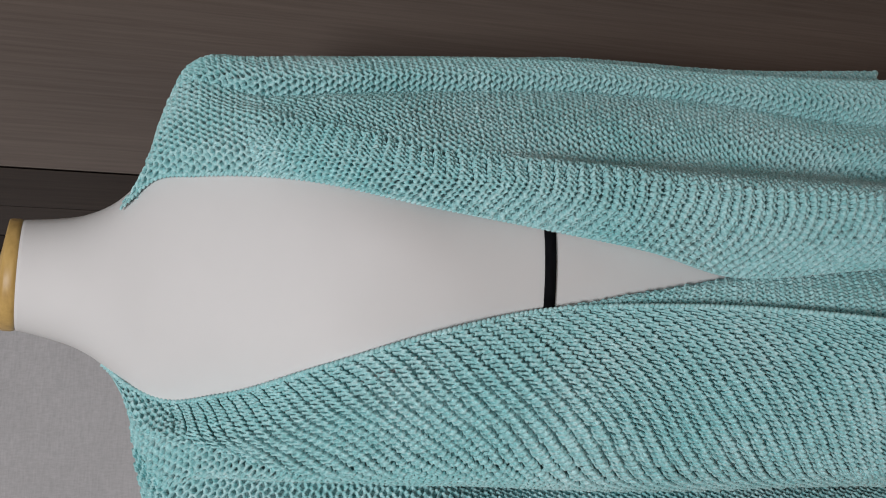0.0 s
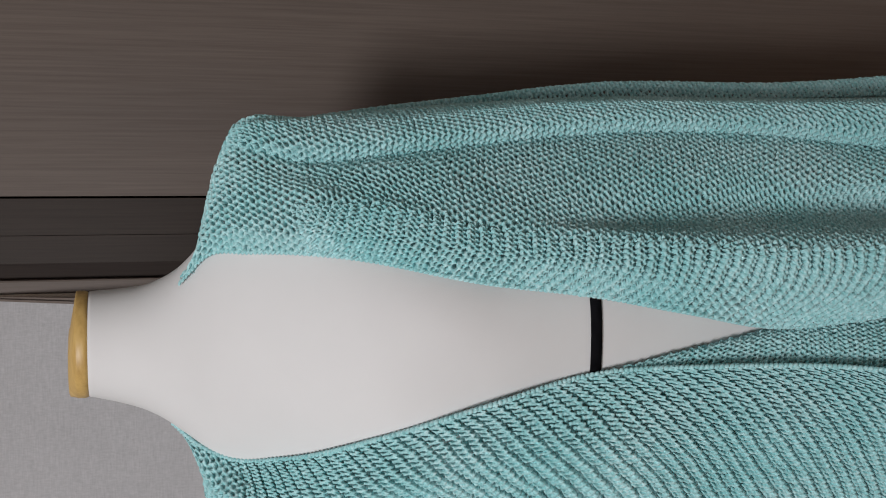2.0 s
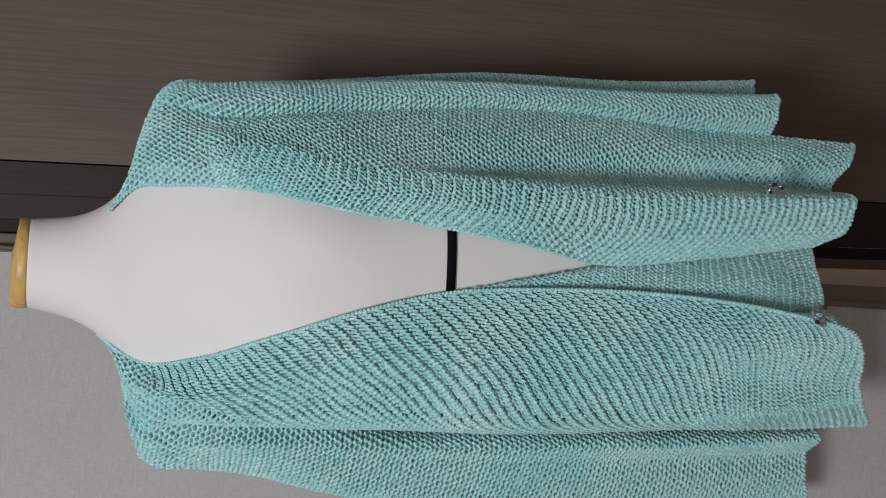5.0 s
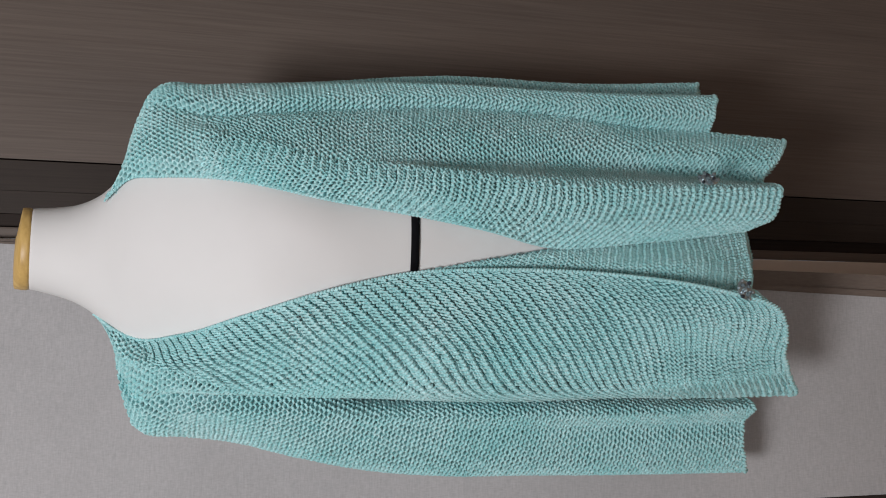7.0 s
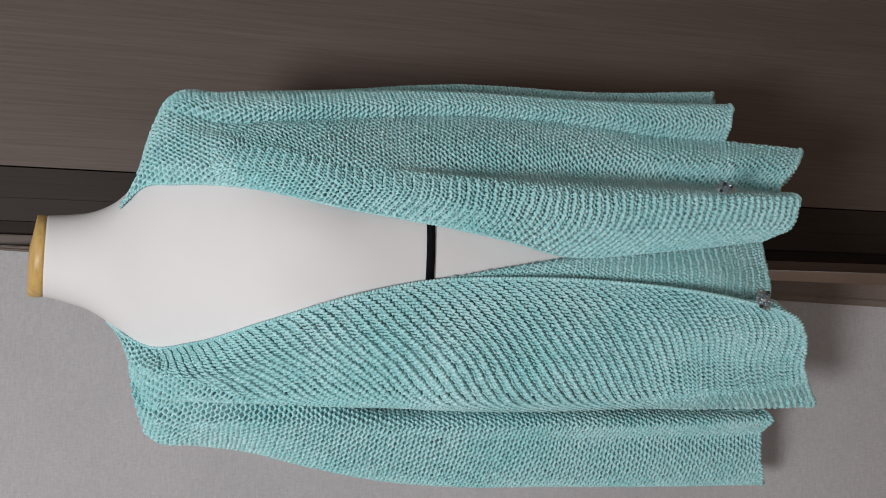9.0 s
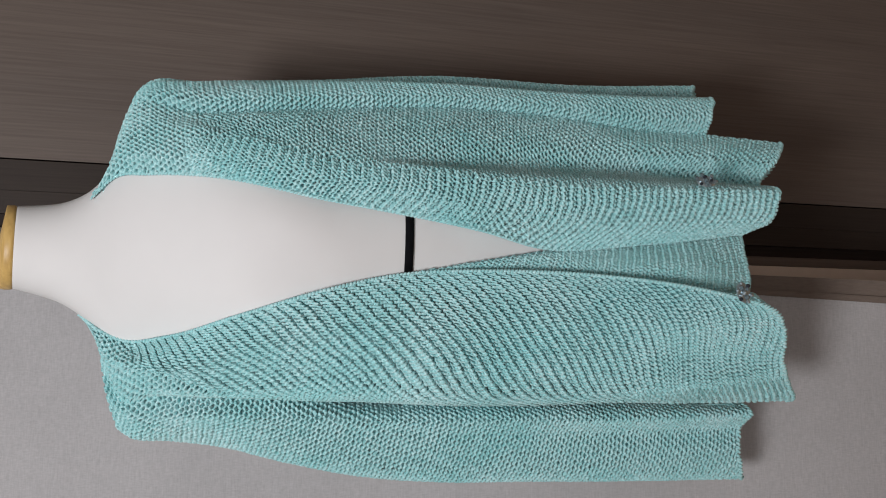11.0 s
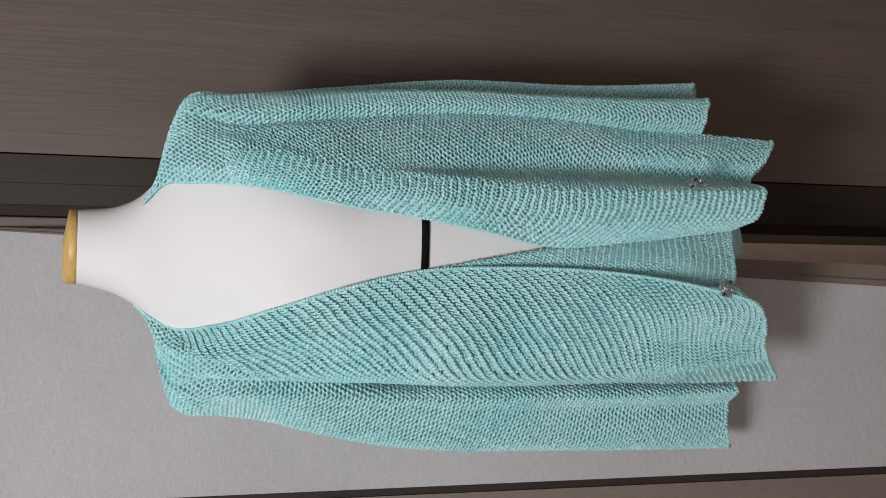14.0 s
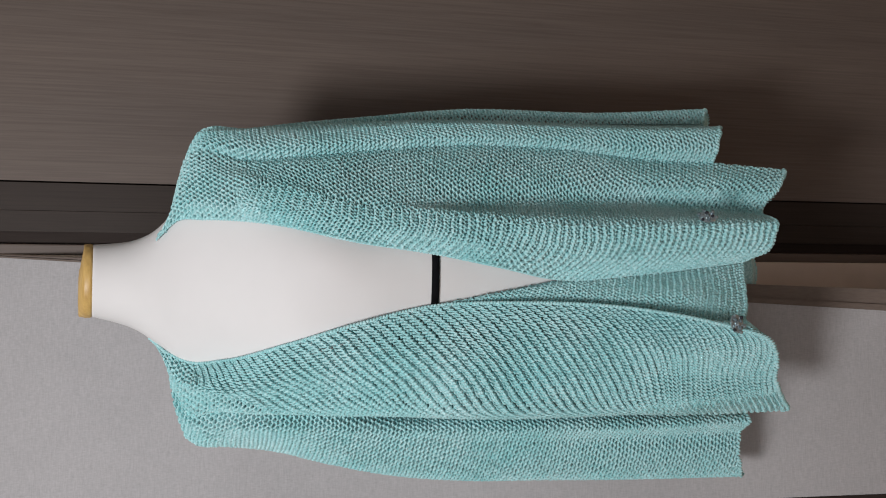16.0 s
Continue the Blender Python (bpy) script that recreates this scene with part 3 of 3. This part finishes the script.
def net(d, s, seed, along=0.0132, across=0.0122, half=0.0022, swing=0.082, size=1.0):
    """Open knit: threads that swing towards and away from their neighbours, with staggered eyelets between; gives relief and hole amount."""
    d, s = loose(d, s, seed, 0.8 * size)
    rng = np.random.default_rng(seed)
    odd, rise = rng.uniform(0.82, 1.1, (211, 207)), rng.uniform(-0.0004, 0.0004, (211, 207))
    f, c = s / along, d / across
    c = c + 0.10 * np.sin(2 * np.pi * f)
    height, gap = np.full_like(d, -1.0), np.full_like(d, 1.0)
    for at, phase in ((0.25, 0.0), (0.75, 0.5)):
        turn = 2 * np.pi * (c + phase)
        row = np.round(f - at).astype(int)
        pick = ((2 * row + int(2 * at)) % 211, np.floor(2 * (c + phase) + 0.5).astype(int) % 207)
        off = (f - at - row - swing * (np.cos(turn) + 0.15 * np.cos(3 * turn))) * along / np.sqrt(1 + (swing * 2 * np.pi * (np.sin(turn) + 0.45 * np.sin(3 * turn)) * along / across) ** 2)
        h, g = thread(off, half * odd[pick])
        h = 0.85 * h + rise[pick] + 0.0004 * np.cos(2 * turn)
        height, gap = np.maximum(height, np.where(g < 0, h, -1.0)), np.minimum(gap, g)
    return np.maximum(height, 0.0) - 0.0008, smooth(gap, -0.0002, 0.0006)


def rows_of(d, s, total, seed, periods, leans, bows, col, scatter=1.0):
    """Coordinates of rows that run across a sheet: number of the row, share of its width, count of columns along it, its width.
    periods, leans, bows: (share of the length, value) pairs for the step from row to row, their lean and their curve."""
    starts, at = [], -0.6
    while at < total + 0.5:
        starts.append(at)
        at += float(np.interp(at / total, *zip(*periods)))
    starts = np.array(starts)
    lean, bow = np.interp(starts / total, *zip(*leans)), np.interp(starts / total, *zip(*bows))
    dg, sg = np.linspace(min(0, d.min()), d.max(), 160), np.linspace(s.min() - 0.01, s.max() + 0.01, 900)
    slope = lean[None] + 2 * bow[None] * dg[:, None]
    line = np.maximum.accumulate(starts[None] + lean[None] * dg[:, None] + bow[None] * dg[:, None] ** 2, axis=1)
    run = np.cumsum(np.sqrt(1 + slope ** 2), axis=0) * (dg[1] - dg[0]) / col
    row = np.array([np.interp(sg, line[i] + np.arange(len(starts)) * 1e-7, np.arange(len(starts))) for i in range(len(dg))])
    fi, fj = np.clip((d - dg[0]) / (dg[1] - dg[0]), 0, 158.999), np.clip((s - sg[0]) / (sg[1] - sg[0]), 0, 898.999)
    i, j = fi.astype(int), fj.astype(int)
    fi, fj = fi - i, fj - j
    k = row[i, j] * (1 - fi) * (1 - fj) + row[i + 1, j] * fi * (1 - fj) + row[i, j + 1] * (1 - fi) * fj + row[i + 1, j + 1] * fi * fj
    kk = np.clip(k, 0, len(starts) - 2)
    ki = kk.astype(int)
    c = run[i, ki] * (1 - fi) + run[i + 1, ki] * fi + scatter * np.random.default_rng(seed + 3).uniform(0, 1, len(starts))[ki]
    wide = (line[i, ki + 1] - line[i, ki]) / np.sqrt(1 + slope[i, ki] ** 2)
    return ki, kk - ki, c, wide


FLAT = ((0, 0.0), (1, 0.0))


def garter(d, s, total, seed, periods, leans, bows=FLAT, col=0.0066, rough=1.5, half=0.0021, swing=0.0011, ridge=0.0017, skew=0.6, second=0.66):
    """Garter knit: in each row a proud and a sunk thread that wave against each other, with staggered eyelets between."""
    d, s = loose(d, s, seed, 0.8 * rough)
    ki, f, c, wide = rows_of(d, s, total, seed, periods, leans, bows, col, 0.35)
    rng = np.random.default_rng(seed + 9)
    odd, rise = rng.uniform(0.74, 1.16, (2, 400, 900)), rng.uniform(-0.0007, 0.0007, (2, 400, 900))
    height, gap = np.full_like(d, -1.0), np.full_like(d, 1.0)
    for n, (at, phase, up) in enumerate(((second - 1, 0.5, -ridge), (0.25, 0.0, ridge), (second, 0.5, -ridge), (1.25, 0.0, ridge))):
        turn = 2 * np.pi * (c + phase)
        turn = turn + skew * np.sin(turn)
        pick = (n % 2, (ki + (n > 2) - (n < 1)) % 400, np.floor(turn / np.pi).astype(int) % 900)
        steep = swing * 2 * np.pi / col * (1 + skew * np.cos(turn)) * np.sin(turn)
        off = ((f - at) * wide - swing * np.cos(turn)) / np.sqrt(1 + 0.7 * steep ** 2)
        h, g = thread(off, np.minimum(half, 0.20 * wide) * odd[pick])
        h = 0.85 * h + up + rise[pick] + 0.0004 * np.cos(2 * turn)
        height, gap = np.maximum(height, np.where(g < 0, h, -1.0)), np.minimum(gap, g)
    return np.maximum(height, -0.0008) - 0.0008, smooth(gap, -0.0002, 0.0007)


def ribs(d, s, total, seed, periods, leans, bows, col, loop, slant, cord, eyelet, pinch, stray):
    """Ridged knit: rows with a broken slit between row and row. Each row is made of plump loops that lie across it:
    loop holds their middle, half-length and half-width (shares of the row and of the column), cord the half-width (a share of the row) of a thread along its far edge."""
    d, s = loose(d, s, seed, 0.8)
    ki, f, c, wide = rows_of(d, s, total, seed, periods, leans, bows, col)
    f = f + 0.0008 / np.maximum(wide, 0.004) * np.sin(2 * np.pi * c)  # the slit wavers from stitch to stitch
    rng = np.random.default_rng(seed + 9)
    mid, long, broad = loop
    cc = c - slant * (f - mid) * wide / col
    count = ki.max() + 2
    pick = (ki, np.clip(np.round(cc).astype(int), 0, 3999))
    odd, rise = rng.uniform(0.86, 1.1, (count, 4000))[pick], rng.uniform(-0.0005, 0.0005, (count, 4000))[pick]
    half = col * odd * (broad - pinch * np.exp(-((f - eyelet[0]) / eyelet[1]) ** 2))
    across, end = wrap(cc) * col / half, (f - mid - stray * rise / 0.0005) / long
    q = across ** 2 + end ** 4
    height = 0.75 * np.minimum(half, 0.0024) * np.sqrt(np.clip(1 - q, 0, 1)) + rise
    gap = (np.sqrt(q) - 1) * np.minimum(half, 0.0022)
    off = (wrap(f - mid - long - 0.4 * cord) + 0.05 * np.cos(2 * np.pi * c)) * wide
    swell = 1.06 + 0.24 * np.cos(2 * np.pi * (c + 0.25))
    h, g = thread(off, np.clip(cord * wide, 0.0012, 0.0024) * odd * swell)
    h = 0.8 * h + 0.0005 + 0.0006 * np.cos(2 * np.pi * (c + 0.4 * f))
    height, gap = np.where(g < 0, np.maximum(height, h), height), np.minimum(gap, g)
    return np.where(gap < 0, height, 0.0) - 0.0010, smooth(gap, -0.0002, 0.0007)


def knit(sheet, parent, pattern, grain=0.00088, deep=0.0050):
    """The worked face of the knit: a fine mesh in relief, open where the pattern has eyelets and slits."""
    nu, nv = int(sheet.d[-1].max() / grain), int(sheet.s[-1] / grain)
    iu, iv = np.meshgrid(np.linspace(0, sheet.nu - 1, nu), np.linspace(0, sheet.nv - 1, nv), indexing="ij")
    iu, iv = iu.ravel(), iv.ravel()
    p, n = sheet.at(sheet.p, iu, iv), sheet.at(sheet.n, iu, iv)
    n /= np.linalg.norm(n, axis=1)[:, None] + 1e-9
    d = sheet.at(sheet.d[:, :, None], iu, iv)[:, 0]
    s = np.interp(iv, np.arange(sheet.nv), sheet.s)
    level = 1.5 - p[:, 2] + 0.15 * np.abs(p[:, 0] - FX)
    relief, hole = pattern(d, s, sheet.s[-1], iv / (sheet.nv - 1), iu / (sheet.nu - 1), level)
    co = p + n * (relief - deep * hole)[:, None]
    i, j = np.meshgrid(np.arange(nu - 1), np.arange(nv - 1), indexing="ij")
    a = (i * nv + j).ravel()
    quads = np.stack((a, a + nv, a + nv + 1, a + 1), 1)
    quads = quads[hole[quads].mean(axis=1) < 0.6]  # the eyelets and slits are open
    used, quads = np.unique(quads, return_inverse=True)
    co, quads = co[used], quads.reshape(-1, 4)
    return tagged(fast_mesh("stitches", co, quads, YARN, parent), kind="stuff")


def blend(a, b, w):
    return a[0] * (1 - w) + b[0] * w, a[1] * (1 - w) + b[1] * w


def edge_cord(sheet, which, parent, radius=0.0021, pitch=0.0052, tilt=0.5):
    """The bound edge: a row of slanted stitches along the first border of a sheet or along its hem."""
    line, n = (sheet.p[0], sheet.n[0]) if which == "first" else (sheet.p[:, -1], sheet.n[:, -1])
    arc = np.concatenate(([0], np.cumsum(np.linalg.norm(np.diff(line, axis=0), axis=1))))
    t = np.arange(0, arc[-1], pitch)
    take = lambda a: np.stack([np.interp(t, arc, a[:, c]) for c in range(3)], 1)
    p, n = take(line), take(n)
    along = np.gradient(p, axis=0)
    along /= np.linalg.norm(along, axis=1)[:, None]
    n /= np.linalg.norm(n, axis=1)[:, None]
    side = np.cross(n, along)
    ax = along * 0.85 + side * tilt
    ax /= np.linalg.norm(ax, axis=1)[:, None]
    ay = np.cross(n, ax)
    sv = STITCH_V[None]
    verts = p[:, None] + sv[:, :, 0:1] * ax[:, None] * pitch * 0.8 + sv[:, :, 1:2] * ay[:, None] * radius + sv[:, :, 2:3] * n[:, None] * radius
    quads = STITCH_F[None] + (np.arange(len(p)) * len(STITCH_V))[:, None, None]
    return tagged(fast_mesh("edge_stitches", verts.reshape(-1, 3), quads.reshape(-1, 4), YARN, parent), kind="stuff")


cardigan = tagged(new("cardigan"), "mint green open knitted cotton cardigan draped on the dress form", "cardigan")

rf = Sheet(RF, 140)
right_front = rf.cloth("right_front", cardigan)


def right_front_knit(d, s, total, v, u, level):
    shoulder = net(d, level, 12, 0.0122, 0.0104, 0.00178, 0.095, size=1.2)
    outer = net(d, s, 13, 0.0126, 0.0104, 0.00158, swing=0.10, size=1.6)
    ridged = garter(d, s, total, 2, [(0.03, 0.0110), (0.16, 0.0124), (0.4, 0.0138), (0.65, 0.0128), (1, 0.0118)], [(0, 0.9), (0.12, 0.8), (0.2, 0.55), (0.32, 0.5), (0.5, 0.5), (0.75, 0.4), (1, 0.1)],
                    [(0, 0.0), (0.15, 0.0), (0.3, -2.0), (0.75, -1.7), (1, 0.0)])
    open_knit = blend(shoulder, outer, smooth(v, 0.17, 0.23))
    return blend(open_knit, ridged, smooth(v, 0.15, 0.18) * (1 - smooth(u, rf.uk[2] + 0.005, rf.uk[2] + 0.025)))


knit(rf, right_front, right_front_knit, 0.00094)
edge_cord(rf, "first", right_front)
edge_cord(rf, "hem", right_front, 0.0027, 0.0066, 1.1)

rs = Sheet(RS, 60)
right_sleeve = rs.cloth("right_sleeve", cardigan)
knit(rs, right_sleeve, lambda d, s, total, v, u, level: net(d, level, 3, 0.0136, 0.0106, 0.00176, 0.095), 0.0010)
edge_cord(rs, "hem", right_sleeve, 0.0027, 0.0066, 1.1)

bk = Sheet(BK, 110, ref=0.06)
back_panel = bk.cloth("back_panel", cardigan)
knit(Sheet(BK[:3], 40, ref=0.2), back_panel, lambda d, s, total, v, u, level: net(d, level, 4, 0.0124, 0.0104, 0.0018, 0.09), 0.0010)
edge_cord(bk, "hem", back_panel, 0.0025, 0.0066, 1.1)

lf = Sheet(LF, 130)
left_front = lf.cloth("left_front", cardigan)


def left_front_knit(d, s, total, v, u, level):
    open_knit = net(d, level, 15, 0.0122, 0.0100, 0.00178, 0.095)
    ridged = ribs(d, s, total, 5, [(0.03, 0.0100), (0.12, 0.0135), (0.4, 0.0175), (0.65, 0.0165), (0.85, 0.0125), (1, 0.0100)],
                  [(0.05, 0.5), (0.12, 0.85), (0.2, 0.8), (0.28, 0.74), (0.36, 0.62), (0.48, 0.50), (0.6, 0.52), (0.7, 0.49), (0.78, 0.48), (0.84, 0.28), (0.92, -0.18), (1, -0.24)],
                  [(0.05, 0.0), (0.12, -1.5), (0.2, 0.0), (0.28, -0.3), (0.36, -0.5), (0.5, -0.1), (0.62, -0.5), (0.72, -1.0), (0.78, -1.5), (0.84, -1.5), (0.92, 0.4), (1, 0.2)],
                  col=0.0064, loop=(0.36, 0.32, 0.46), slant=0.30, cord=0.13, eyelet=(0.30, 0.14), pinch=0.24, stray=0.08)
    under = smooth(u, lf.uk[4] - 0.02, lf.uk[4] + 0.03) * smooth(v, 0.74, 0.80)
    tucked = garter(d, s, total, 8, [(0, 0.0118), (1, 0.0108)], FLAT, col=0.0096, half=0.0023)
    return blend(blend(open_knit, ridged, smooth(v - 0.22 * u, 0.06, 0.10)), tucked, under)


knit(lf, left_front, left_front_knit)
edge_cord(lf, "first", left_front, 0.0028)
edge_cord(lf, "hem", left_front, 0.0027, 0.0066, 1.1)

lu = Sheet(LU, 50, 160)
left_facing = lu.cloth("left_facing", cardigan)
knit(lu, left_facing, lambda d, s, total, v, u, level: garter(d, s, total, 6, [(0, 0.0122), (1, 0.0104)], [(0, 0.1), (1, 0.0)], col=0.0064, ridge=0.0006, second=0.73))
edge_cord(lu, "hem", left_facing, 0.0025, 0.0066, 1.1)

ls = Sheet(LS, 70)
left_sleeve = ls.cloth("left_sleeve", cardigan)
knit(ls, left_sleeve, lambda d, s, total, v, u, level: net(d, level, 7, 0.0134, 0.0098, 0.00168, 0.095), 0.00096)
edge_cord(ls, "hem", left_sleeve, 0.0028, 0.0068, 1.1)


# ---- two small jewelled brooches pinned low on the fronts ----
def brooch(at, facing, spin, seed):
    rng = np.random.default_rng(seed)
    empty = tagged(new("brooch"), "small silver brooch set with cut stones, pinned to the knit", "brooch", "brooches on the cardigan")
    bm = bmesh.new()
    bmesh.ops.create_cone(bm, cap_ends=True, segments=20, radius1=0.0105, radius2=0.009, depth=0.0022)
    bmesh.ops.scale(bm, vec=(1.15, 0.8, 1), verts=bm.verts[:])
    part("setting", bm, SILVER, empty, smooth=False)
    for k in range(11):
        r = 0.0 if k == 0 else (0.0055 if k < 5 else 0.0098)
        a = k * 1.57 + 0.3 if k < 5 else k * 1.05
        size = (0.0036 if k == 0 else 0.0027) * rng.uniform(0.85, 1.2)
        bm = bmesh.new()
        bmesh.ops.create_icosphere(bm, subdivisions=1, radius=size)
        bmesh.ops.translate(bm, vec=(r * 1.15 * math.cos(a), r * 0.8 * math.sin(a), 0.0018), verts=bm.verts[:])
        part("stone", bm, (GEM, DARKGEM, SILVER)[int(rng.integers(0, 3))], empty)
    z = Vector(facing).normalized()
    empty.matrix_world = Matrix.Translation(at) @ Matrix.Scale(1.2, 4) @ z.to_track_quat("Z", "Y").to_matrix().to_4x4() @ pose(0, 0, 0, 0, 0, spin)
    return empty


brooch((0.0785, 0.704, 0.419), (0.1, -1, 0.1), 20, 1)
brooch((0.2373, 0.788, 0.4296), (0.5, -0.8, 0.25), 70, 2)
